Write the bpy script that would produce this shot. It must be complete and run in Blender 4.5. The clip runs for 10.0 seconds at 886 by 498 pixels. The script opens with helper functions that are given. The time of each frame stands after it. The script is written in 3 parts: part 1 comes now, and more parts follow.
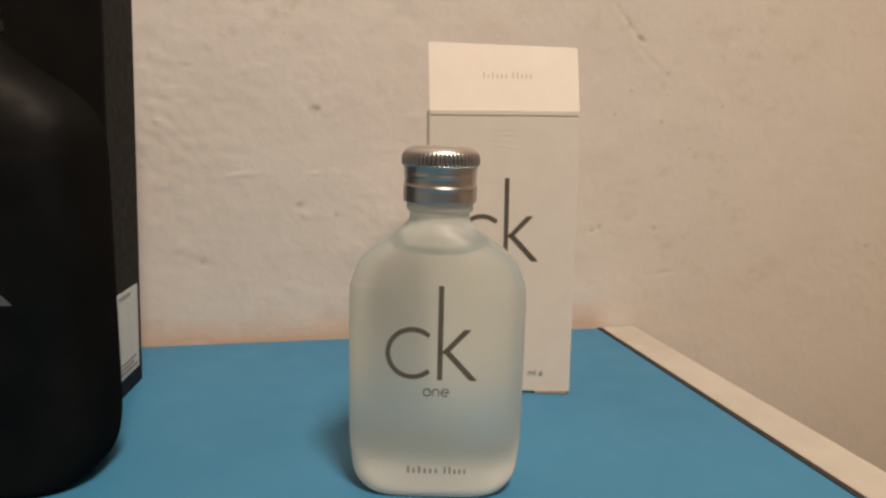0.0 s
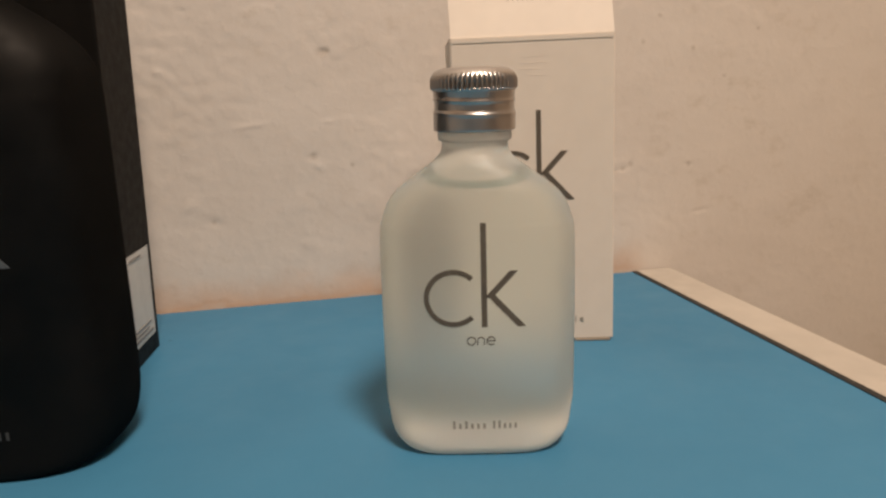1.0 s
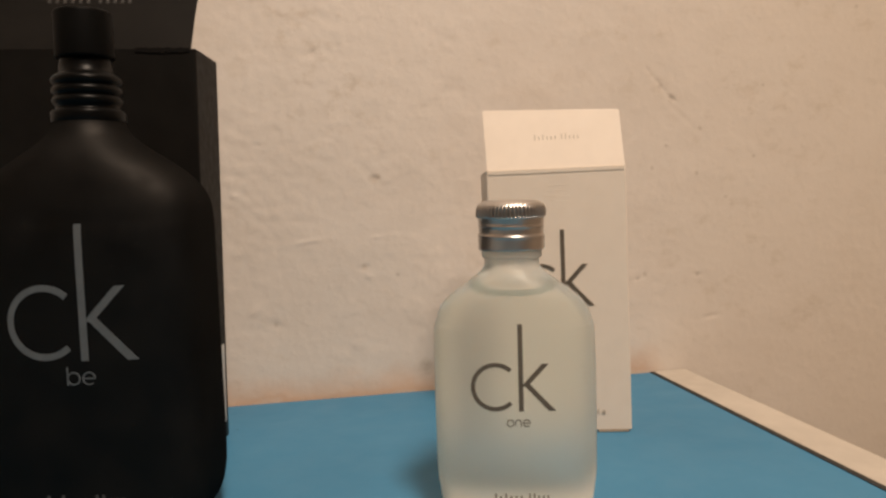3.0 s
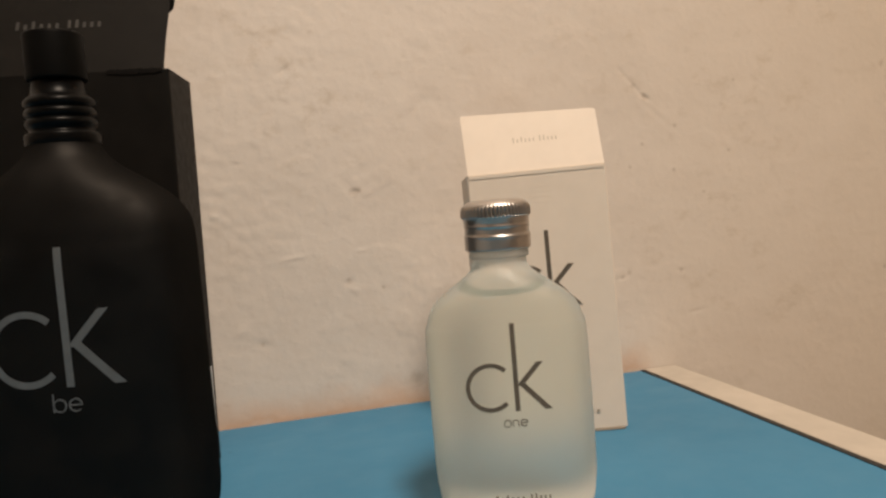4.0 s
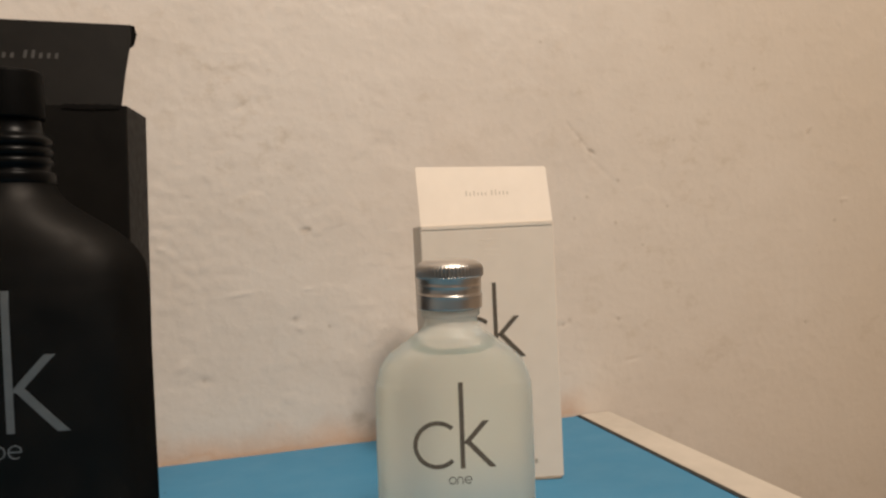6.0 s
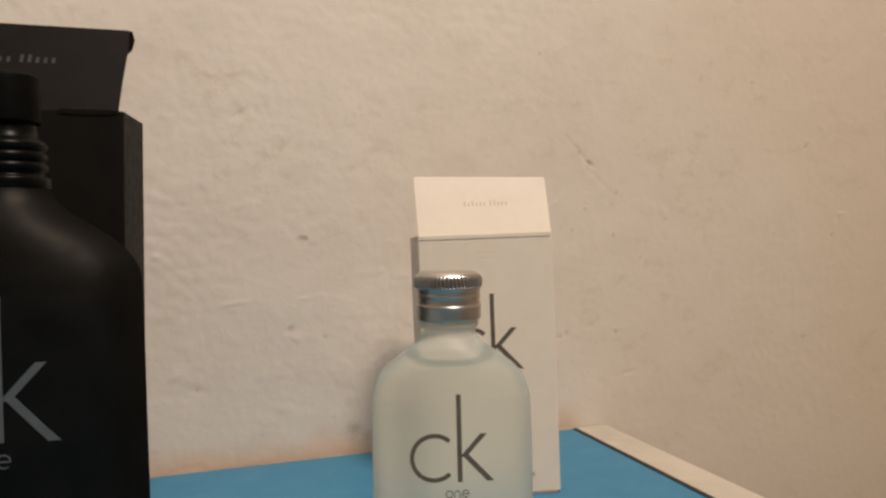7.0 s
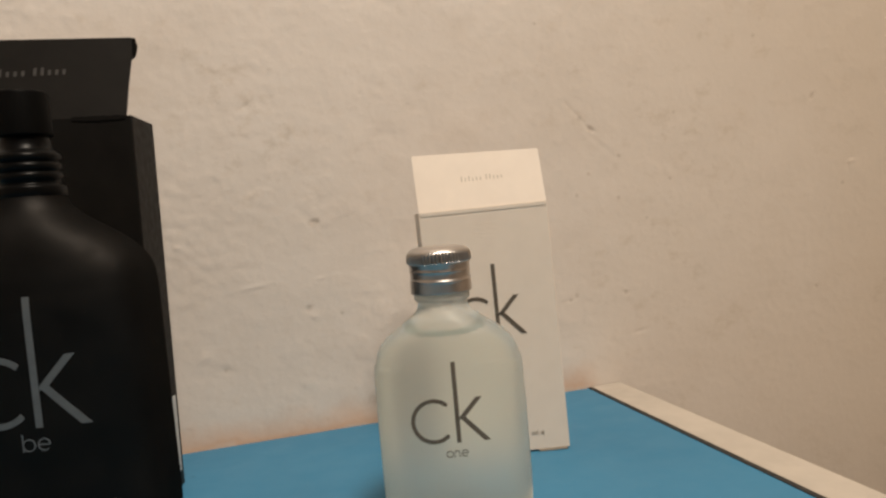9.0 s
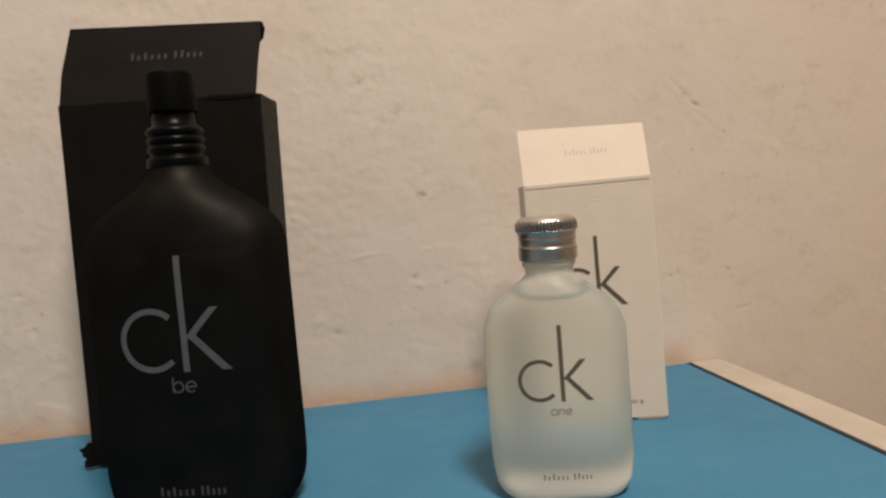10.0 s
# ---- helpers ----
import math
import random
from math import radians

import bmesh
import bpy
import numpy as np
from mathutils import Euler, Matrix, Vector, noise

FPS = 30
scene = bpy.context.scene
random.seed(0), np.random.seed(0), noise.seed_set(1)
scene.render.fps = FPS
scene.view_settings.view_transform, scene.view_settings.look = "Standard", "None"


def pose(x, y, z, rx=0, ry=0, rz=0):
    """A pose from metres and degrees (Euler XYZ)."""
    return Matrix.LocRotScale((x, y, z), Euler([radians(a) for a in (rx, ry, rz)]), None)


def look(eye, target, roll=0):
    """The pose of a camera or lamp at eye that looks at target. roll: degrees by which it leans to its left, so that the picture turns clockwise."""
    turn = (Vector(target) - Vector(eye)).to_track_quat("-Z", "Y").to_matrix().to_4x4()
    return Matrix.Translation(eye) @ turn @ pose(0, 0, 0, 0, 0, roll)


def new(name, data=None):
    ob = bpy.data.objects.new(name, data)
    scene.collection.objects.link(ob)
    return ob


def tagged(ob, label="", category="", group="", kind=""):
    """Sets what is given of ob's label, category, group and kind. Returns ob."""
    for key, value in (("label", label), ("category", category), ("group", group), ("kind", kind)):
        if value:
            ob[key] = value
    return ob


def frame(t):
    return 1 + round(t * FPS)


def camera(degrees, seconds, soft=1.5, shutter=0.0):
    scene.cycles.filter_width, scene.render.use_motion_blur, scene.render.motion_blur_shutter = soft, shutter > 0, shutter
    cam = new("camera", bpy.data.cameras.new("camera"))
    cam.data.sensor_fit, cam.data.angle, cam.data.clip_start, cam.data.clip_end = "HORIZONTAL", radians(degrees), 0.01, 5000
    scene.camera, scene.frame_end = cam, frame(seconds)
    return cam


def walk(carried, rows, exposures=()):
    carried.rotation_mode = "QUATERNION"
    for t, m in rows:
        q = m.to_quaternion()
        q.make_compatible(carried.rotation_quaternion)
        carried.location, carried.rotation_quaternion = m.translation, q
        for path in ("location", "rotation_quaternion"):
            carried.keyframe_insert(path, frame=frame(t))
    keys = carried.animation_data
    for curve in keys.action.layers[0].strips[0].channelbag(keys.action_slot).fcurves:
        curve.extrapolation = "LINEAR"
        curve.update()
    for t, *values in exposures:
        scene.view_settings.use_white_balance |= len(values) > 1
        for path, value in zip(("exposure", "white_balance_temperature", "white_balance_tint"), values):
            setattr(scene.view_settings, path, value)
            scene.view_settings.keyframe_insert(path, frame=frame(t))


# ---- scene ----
cam = camera(62.3, 10.0, soft=2.5)
TOP = 0.75          # height of the table top over the floor
WALL_Y, STRIP_X = 0.4585, 0.1958
# seconds, eye, target (decimetres over the table top), roll
PATH = [
    (0, (-0.0667, 0.3417, 1.2855), (0.3741, 2.2625, 0.9445), 1.36),
    (0.2, (-0.0435, 0.4630, 1.2423), (0.4016, 2.3718, 0.8442), 0.42),
    (0.3, (-0.0372, 0.5277, 1.2195), (0.4049, 2.4358, 0.8147), -0.09),
    (0.5, (-0.0374, 0.6452, 1.1571), (0.3969, 2.5478, 0.7195), -0.22),
    (0.7, (-0.0435, 0.6204, 1.1533), (0.3921, 2.5214, 0.7103), -1.09),
    (1, (-0.1098, 0.5784, 1.1628), (0.3035, 2.4845, 0.7204), -1.71),
    (1.2, (-0.1779, 0.4846, 1.2414), (0.2151, 2.4024, 0.8319), -1.80),
    (1.3, (-0.1516, 0.3943, 1.3024), (0.2174, 2.3235, 0.9255), -3.10),
    (1.5, (-0.1114, 0.3724, 1.2889), (0.2241, 2.3196, 0.9797), -3.52),
    (1.7, (-0.0959, 0.4374, 1.2458), (0.2572, 2.3785, 0.9181), -2.65),
    (2, (-0.0991, 0.3781, 1.1924), (0.2769, 2.3203, 0.8985), -0.51),
    (2.2, (-0.1383, 0.3943, 1.1720), (0.2478, 2.3383, 0.9045), 1.24),
    (2.5, (-0.2354, 0.3263, 1.2257), (0.2232, 2.2475, 0.9113), 4.48),
    (2.7, (-0.2780, 0.1925, 1.2371), (0.1844, 2.1190, 0.9634), 2.39),
    (2.8, (-0.2793, 0.1502, 1.2438), (0.1377, 2.0902, 0.9941), 0.35),
    (3, (-0.3008, 0.0977, 1.2414), (0.0739, 2.0562, 1.0873), -1.72),
    (3.2, (-0.3725, 0.1224, 1.2292), (0.0061, 2.0812, 1.0878), -2.78),
    (4.3, (-0.3148, 0.0980, 1.1816), (0.1214, 2.0473, 1.0818), -5.08),
    (4.5, (-0.3523, 0.0867, 1.2136), (0.0888, 2.0340, 1.0971), -4.71),
    (4.8, (-0.3647, 0.1324, 1.2477), (0.1328, 2.0640, 1.1011), -3.79),
    (5, (-0.2736, 0.0901, 1.2796), (0.2637, 2.0111, 1.1347), -3.55),
    (5.2, (-0.2465, 0.0421, 1.3414), (0.3131, 1.9580, 1.2135), -3.68),
    (6.3, (-0.4284, 0.0876, 1.3381), (0.1799, 1.9922, 1.2885), -1.47),
    (6.5, (-0.4021, 0.1088, 1.3148), (0.2110, 2.0120, 1.2714), -1.42),
    (6.8, (-0.4145, 0.0945, 1.3236), (0.1934, 1.9994, 1.2833), -1.42),
    (7, (-0.4023, 0.0913, 1.3369), (0.2092, 1.9952, 1.3026), -1.37),
    (7.3, (-0.4753, 0.0610, 1.3789), (0.1335, 1.9657, 1.3427), -1.66),
    (7.5, (-0.5223, 0.0137, 1.3747), (0.0681, 1.9245, 1.3523), -1.80),
    (7.8, (-0.4459, 0.0416, 1.3776), (0.1467, 1.9517, 1.3600), -2.06),
    (8, (-0.4459, -0.0165, 1.4146), (0.1441, 1.8944, 1.3944), -2.31),
    (8.5, (-0.4263, -0.0875, 1.4377), (0.1395, 1.8307, 1.4197), -2.98),
    (8.8, (-0.3329, -0.0957, 1.3875), (0.2065, 1.8275, 1.2855), -4.36),
    (9, (-0.2631, -0.1244, 1.3649), (0.2443, 1.8068, 1.2501), -5.09),
    (9.2, (-0.3012, -0.1914, 1.3560), (0.1513, 1.7525, 1.2287), -4.73),
    (9.3, (-0.2797, -0.2601, 1.4188), (0.1194, 1.6956, 1.2931), -5.90),
    (9.5, (-0.2655, -0.3717, 1.4704), (0.0537, 1.5991, 1.3531), -6.69),
    (9.7, (-0.4042, -0.4021, 1.4559), (-0.1311, 1.5762, 1.3477), -6.35),
    (9.8, (-0.4450, -0.3794, 1.4120), (-0.1941, 1.6015, 1.2979), -5.66),
    (10, (-0.3834, -0.2770, 1.3295), (-0.1192, 1.7001, 1.1826), -4.70),
]


def over_table(p):
    return Vector((p[0] * 0.1, p[1] * 0.1, p[2] * 0.1 + TOP))


walk(cam, [(t, look(over_table(eye), over_table(target), roll)) for t, eye, target, roll in PATH],
     ((0, 0.0, 6550, 10), (0.5, 0.0, 6650, 10), (1.0, -0.02, 6850, 14), (1.5, -0.01, 7050, 16), (2.0, 0.01, 6900, 12), (2.5, 0.02, 6880, 11), (3.0, 0.02, 7000, 14), (4.5, 0.05, 6650, 10), (5.0, 0.07, 6500, 10), (5.2, 0.08, 6560, 10), (6.3, 0.02, 6440, 9), (6.5, 0.0, 6450, 9), (8.5, 0.0, 6430, 8), (9.5, 0.0, 6480, 9), (10.0, 0.0, 6500, 10)))

# ---- light: one warm room lamp near the ceiling, behind and to the right of the camera ----
world = bpy.data.worlds.new("world")
scene.world = world
world.use_nodes = True
world.node_tree.nodes["Background"].inputs["Color"].default_value = (0.9, 0.8, 0.7, 1)
world.node_tree.nodes["Background"].inputs["Strength"].default_value = 0.05
lamp = new("ceiling_bulb_light", bpy.data.lights.new("ceiling_bulb_light", "AREA"))
lamp.data.shape, lamp.data.size = "DISK", 0.40
lamp.data.energy = 42.3
lamp.data.color = (1.0, 0.848, 0.708)
lamp.matrix_world = look((0.215, -0.64, 2.46), (0.05, 0.35, 0.80))
scene.view_settings.exposure = 0.0

# ---- materials ----


class Shader:
    """A short way to build node materials."""

    def __init__(self, name):
        self.mat = bpy.data.materials.new(name)
        self.mat.use_nodes = True
        self.nodes, self.links = self.mat.node_tree.nodes, self.mat.node_tree.links
        self.bsdf = self.nodes["Principled BSDF"]
        self.coord = self.nodes.new("ShaderNodeTexCoord").outputs["Object"]

    def set(self, **values):
        for key, value in values.items():
            self.bsdf.inputs[key.replace("_", " ")].default_value = value
        return self

    def dull(self, share):
        """A micro-rough coat: the same small sheen at every angle, over a matt ground."""
        matt, sheen, both = self.nodes.new("ShaderNodeBsdfDiffuse"), self.nodes.new("ShaderNodeBsdfGlossy"), self.nodes.new("ShaderNodeMixShader")
        both.inputs[0].default_value = share
        for mine, theirs in (("Base Color", matt.inputs["Color"]), ("Roughness", sheen.inputs["Roughness"])):
            if self.bsdf.inputs[mine].is_linked:
                self.links.new(self.bsdf.inputs[mine].links[0].from_socket, theirs)
        sheen.inputs["Color"].default_value = (1.0, 0.95, 0.90, 1)
        for a, c in ((matt.outputs[0], both.inputs[1]), (sheen.outputs[0], both.inputs[2]), (both.outputs[0], self.nodes["Material Output"].inputs["Surface"])):
            self.links.new(a, c)

    def noise(self, scale, detail=4, rough=0.55, stretch=(1, 1, 1)):
        m = self.nodes.new("ShaderNodeMapping")
        m.inputs["Scale"].default_value = stretch
        self.links.new(self.coord, m.inputs["Vector"])
        n = self.nodes.new("ShaderNodeTexNoise")
        n.inputs["Scale"].default_value, n.inputs["Detail"].default_value, n.inputs["Roughness"].default_value = scale, detail, rough
        self.links.new(m.outputs["Vector"], n.inputs["Vector"])
        return n.outputs["Fac"]

    def ramp(self, fac, stops):
        r = self.nodes.new("ShaderNodeValToRGB")
        while len(r.color_ramp.elements) < len(stops):
            r.color_ramp.elements.new(0.5)
        for e, (p, c) in zip(r.color_ramp.elements, stops):
            e.position, e.color = p, (*c, 1) if len(c) == 3 else c
        self.links.new(fac, r.inputs["Fac"])
        return r.outputs["Color"]

    def mix(self, fac, a, b, how="MIX"):
        m = self.nodes.new("ShaderNodeMix")
        m.data_type, m.blend_type = "RGBA", how
        for socket, v in ((m.inputs[0], fac), (m.inputs[6], a), (m.inputs[7], b)):
            if hasattr(v, "default_value") or hasattr(v, "links"):
                self.links.new(v, socket)
            else:
                socket.default_value = v if isinstance(v, (int, float)) else (*v, 1)
        return m.outputs[2]

    def math(self, how, a, b):
        m = self.nodes.new("ShaderNodeMath")
        m.operation = how
        for socket, v in ((m.inputs[0], a), (m.inputs[1], b)):
            if isinstance(v, (int, float)):
                socket.default_value = v
            else:
                self.links.new(v, socket)
        return m.outputs[0]

    def axis(self, which):
        s = self.nodes.new("ShaderNodeSeparateXYZ")
        self.links.new(self.coord, s.inputs[0])
        return s.outputs[which]

    def out(self, socket, key="Base Color"):
        self.links.new(socket, self.bsdf.inputs[key])
        return self

    def bump(self, fac, strength, distance):
        b = self.nodes.new("ShaderNodeBump")
        b.inputs["Strength"].default_value, b.inputs["Distance"].default_value = strength, distance
        self.links.new(fac, b.inputs["Height"])
        old = self.bsdf.inputs["Normal"].links
        if old:
            self.links.new(old[0].from_socket, b.inputs["Normal"])
        self.links.new(b.outputs["Normal"], self.bsdf.inputs["Normal"])
        return self


def plain(name, colour, rough=0.6, metal=0.0, vary=0.12, scale=60.0, bump=0.0, **more):
    s = Shader(name).set(Roughness=rough, Metallic=metal, **more)
    lo, hi = [c * (1 - vary) for c in colour], [min(1, c * (1 + vary)) for c in colour]
    s.out(s.ramp(s.noise(scale), [(0.3, lo), (0.7, hi)]))
    r = s.ramp(s.noise(scale * 3.1), [(0.3, (rough * 0.88,) * 3), (0.7, (min(1, rough * 1.12),) * 3)])
    s.out(r, "Roughness")
    if bump:
        s.bump(s.noise(scale * 12, 5), bump, 0.0004)
    return s.mat


def plaster():
    s = Shader("cream_plaster").set(Roughness=0.82, Specular_IOR_Level=0.3)
    base = s.ramp(s.noise(5.5, 5, 0.6), [(0.25, (0.585, 0.530, 0.475)), (0.5, (0.64, 0.588, 0.535)), (0.8, (0.685, 0.64, 0.592))])
    base = s.mix(s.ramp(s.noise(34, 6, 0.65), [(0.55, (0, 0, 0)), (0.8, (0.35, 0.35, 0.35))]), base, (0.50, 0.43, 0.36))
    base = s.mix(s.ramp(s.noise(150, 3), [(0.66, (0, 0, 0)), (0.78, (0.3, 0.3, 0.3))]), base, (0.42, 0.36, 0.30))
    # browner paint to the right, with the wall's falling brightness put into the colour
    right_fade = s.math("ADD", s.axis(0), s.math("MULTIPLY", s.noise(4.5, 4, 0.6), 0.22))
    base = s.mix(s.ramp(right_fade, [(0.20, (0, 0, 0)), (0.58, (0.9, 0.9, 0.9))]), base, (0.53, 0.455, 0.37))
    # an uneven orange band on the wall just above the table top
    mottled = s.math("ADD", s.math("MULTIPLY", s.axis(2), 1.0), s.math("MULTIPLY", s.noise(24, 5, 0.7), 0.03))
    band = s.ramp(mottled, [(TOP + 0.010, (0, 0, 0)), (TOP + 0.014, (0.7, 0.7, 0.7)), (TOP + 0.020, (0.45, 0.45, 0.45)), (TOP + 0.034, (0, 0, 0))])
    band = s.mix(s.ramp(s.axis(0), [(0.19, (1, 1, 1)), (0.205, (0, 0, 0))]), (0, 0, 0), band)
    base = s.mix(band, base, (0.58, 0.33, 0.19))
    crumbs = s.math("MULTIPLY", s.noise(380, 4, 0.65), 0.75)
    # dirt rubbed into the paint in small smears
    dirt = s.math("MULTIPLY", s.ramp(s.noise(62, 6, 0.62, (1, 1, 1.4)), [(0.56, (0, 0, 0)), (0.68, (1, 1, 1))]), s.ramp(s.noise(9, 3), [(0.42, (0.06,) * 3), (0.62, (0.34,) * 3)]))
    base = s.mix(dirt, base, (0.43, 0.355, 0.27))
    # brown spots in some dents and elsewhere: x, height over the table, reach
    for x, z, reach in ((0.2120, 0.1812, 0.0056), (0.0138, 0.1338, 0.0058), (0.0168, 0.1342, 0.0050), (0.0063, 0.0795, 0.0044), (0.1918, 0.0660, 0.0036), (0.1870, 0.0630, 0.0030), (0.3996, 0.1960, 0.0050), (0.3930, 0.0500, 0.0030),
                        (0.2040, 0.1895, 0.0040), (-0.0480, 0.0470, 0.0028), (0.2300, 0.0640, 0.0036), (0.3499, 0.2430, 0.0034), (0.2787, 0.1899, 0.0030),
                        (0.2326, 0.1616, 0.0034), (0.2077, 0.1505, 0.0028), (0.1978, 0.1358, 0.0032), (0.2298, 0.1321, 0.0034), (0.2720, 0.1426, 0.0026), (0.4229, 0.1280, 0.0036), (0.1761, 0.2554, 0.0026), (0.2511, 0.1156, 0.0030),
                        (0.0440, 0.0150, 0.0110), (0.0520, 0.0095, 0.0090), (-0.2300, 0.0790, 0.0034), (0.0270, 0.0740, 0.0026)):
        far = s.nodes.new("ShaderNodeVectorMath")
        far.operation = "DISTANCE"
        s.links.new(s.coord, far.inputs[0])
        far.inputs[1].default_value = (x, WALL_Y + 0.0015, TOP + z)
        uneven = s.math("ADD", s.math("DIVIDE", far.outputs["Value"], reach), crumbs)
        base = s.mix(s.ramp(uneven, [(0.40, (0.43,) * 3), (1.0, (0, 0, 0))]), base, (0.31, 0.25, 0.19))
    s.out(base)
    s.bump(s.noise(85, 6, 0.62), 0.13, 0.0018)
    s.bump(s.ramp(s.noise(170, 4, 0.55), [(0.48, (0, 0, 0)), (0.66, (1, 1, 1))]), 0.07, 0.0006)
    s.bump(s.noise(420, 4, 0.6), 0.10, 0.0005)
    return s.mat


def blue_laminate():
    s = Shader("blue_laminate").set(Roughness=0.5, Specular_IOR_Level=0.28)
    base = s.ramp(s.noise(9, 4), [(0.3, (0.040, 0.174, 0.302)), (0.7, (0.047, 0.197, 0.337))])
    base = s.mix(s.ramp(s.noise(130, 5, 0.7), [(0.6, (0, 0, 0)), (0.85, (0.25, 0.25, 0.25))]), base, (0.055, 0.185, 0.285))
    v = s.nodes.new("ShaderNodeTexVoronoi")
    v.inputs["Scale"].default_value = 28
    s.links.new(s.coord, v.inputs["Vector"])
    base = s.mix(s.ramp(v.outputs["Distance"], [(0.018, (0.7, 0.7, 0.7)), (0.03, (0, 0, 0))]), base, (0.02, 0.06, 0.10))
    s.out(base)
    s.out(s.ramp(s.noise(40, 5), [(0.3, (0.44,) * 3), (0.7, (0.58,) * 3)]), "Roughness")
    s.bump(s.noise(300, 3), 0.06, 0.0004)
    return s.mat


def soft_coating():
    """Soft-touch black lacquer with finger smudges and a little dust."""
    s = Shader("soft_black_coating").set(Roughness=0.48, Specular_IOR_Level=0.115)
    base = s.ramp(s.noise(25), [(0.3, (0.0010, 0.0012, 0.0013)), (0.7, (0.0016, 0.0018, 0.0019))])
    base = s.mix(s.ramp(s.noise(85, 6, 0.7), [(0.66, (0, 0, 0)), (0.76, (0.4, 0.4, 0.4))]), base, (0.012, 0.010, 0.008))
    base = s.mix(s.ramp(s.noise(900, 2), [(0.74, (0, 0, 0)), (0.80, (0.4, 0.4, 0.4))]), base, (0.05, 0.045, 0.04))
    for x, y, z, reach in ((0.0105, -0.0150, 0.1395, 0.0055), (0.0160, -0.0165, 0.1365, 0.0040)):
        far = s.nodes.new("ShaderNodeVectorMath")
        far.operation = "DISTANCE"
        s.links.new(s.coord, far.inputs[0])
        far.inputs[1].default_value = (x, y, z)
        near = s.math("ADD", s.math("DIVIDE", far.outputs["Value"], reach), s.math("MULTIPLY", s.noise(260, 4, 0.6), 0.9))
        base = s.mix(s.ramp(near, [(0.70, (0.5,) * 3), (1.25, (0, 0, 0))]), base, (0.010, 0.0088, 0.0075))
    s.out(base)
    s.out(s.ramp(s.noise(45, 5, 0.65), [(0.35, (0.46,) * 3), (0.65, (0.66,) * 3)]), "Roughness")
    s.dull(0.0130)
    return s.mat


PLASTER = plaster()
BLUE = blue_laminate()
ROOM_WALL = plain("room_wall_paint", (0.56, 0.47, 0.38), 0.85, scale=8)
CEILING = plain("ceiling_paint", (0.55, 0.52, 0.48), 0.9, scale=6)
FLOOR = plain("floor_tile_grey", (0.30, 0.26, 0.22), 0.5, scale=10)
CREAM_TRIM = plain("cream_edge_band", (0.46, 0.415, 0.355), 0.5, scale=45, vary=0.07)
DARK_GAP = plain("dark_gap", (0.02, 0.018, 0.016), 0.8)
TABLE_LEG = plain("table_leg_metal", (0.10, 0.10, 0.10), 0.5)
WHITE_CARD = plain("white_card", (0.69, 0.612, 0.524), 0.62, scale=90, vary=0.025, bump=0.05)
CARD_INSIDE = plain("raw_card", (0.52, 0.46, 0.39), 0.85, scale=120, vary=0.08)
# raw card, with the shade under the box put into its colour
CARD_SHADED = plain("shaded_raw_card", (0.30, 0.25, 0.19), 0.85, scale=120, vary=0.12)
BLACK_CARD = plain("black_card", (0.0058, 0.0051, 0.0043), 0.55, Specular_IOR_Level=0.11, scale=70, vary=0.25, bump=0.08)
BLACK_EDGE = plain("worn_black_card", (0.0055, 0.0047, 0.0042), 0.7, Specular_IOR_Level=0.08, scale=90, vary=0.3)
BLACK_COAT = soft_coating()
BLACK_CAP = plain("matt_black_plastic", (0.0034, 0.0033, 0.0031), 0.5, Specular_IOR_Level=0.035, scale=80, vary=0.15)
BLACK_PLASTIC = plain("black_plastic", (0.0024, 0.0024, 0.0024), 0.34, Specular_IOR_Level=0.09, scale=80, vary=0.15)
PRINT_GREY = plain("dark_grey_print", (0.098, 0.080, 0.060), 0.5, scale=200)
PRINT_FADED = plain("thin_grey_print", (0.33, 0.295, 0.245), 0.6, scale=200)
PRINT_LIGHT = plain("faint_grey_print", (0.47, 0.41, 0.34), 0.6, scale=200)
PRINT_STEEL = plain("steel_grey_print", (0.075, 0.085, 0.092), 0.5, scale=200)
PRINT_FAINT = plain("worn_grey_print", (0.017, 0.0155, 0.014), 0.6, scale=200)
PRINT_DIM = plain("dim_grey_print", (0.042, 0.042, 0.040), 0.5, scale=200)
STICKER = plain("white_sticker", (0.60, 0.59, 0.56), 0.5, scale=120, vary=0.05)
STICKER_INK = plain("sticker_ink", (0.25, 0.24, 0.23), 0.6, scale=200)
METAL = plain("brushed_aluminium", (0.53, 0.50, 0.472), 0.34, 1.0, scale=24, vary=0.03)


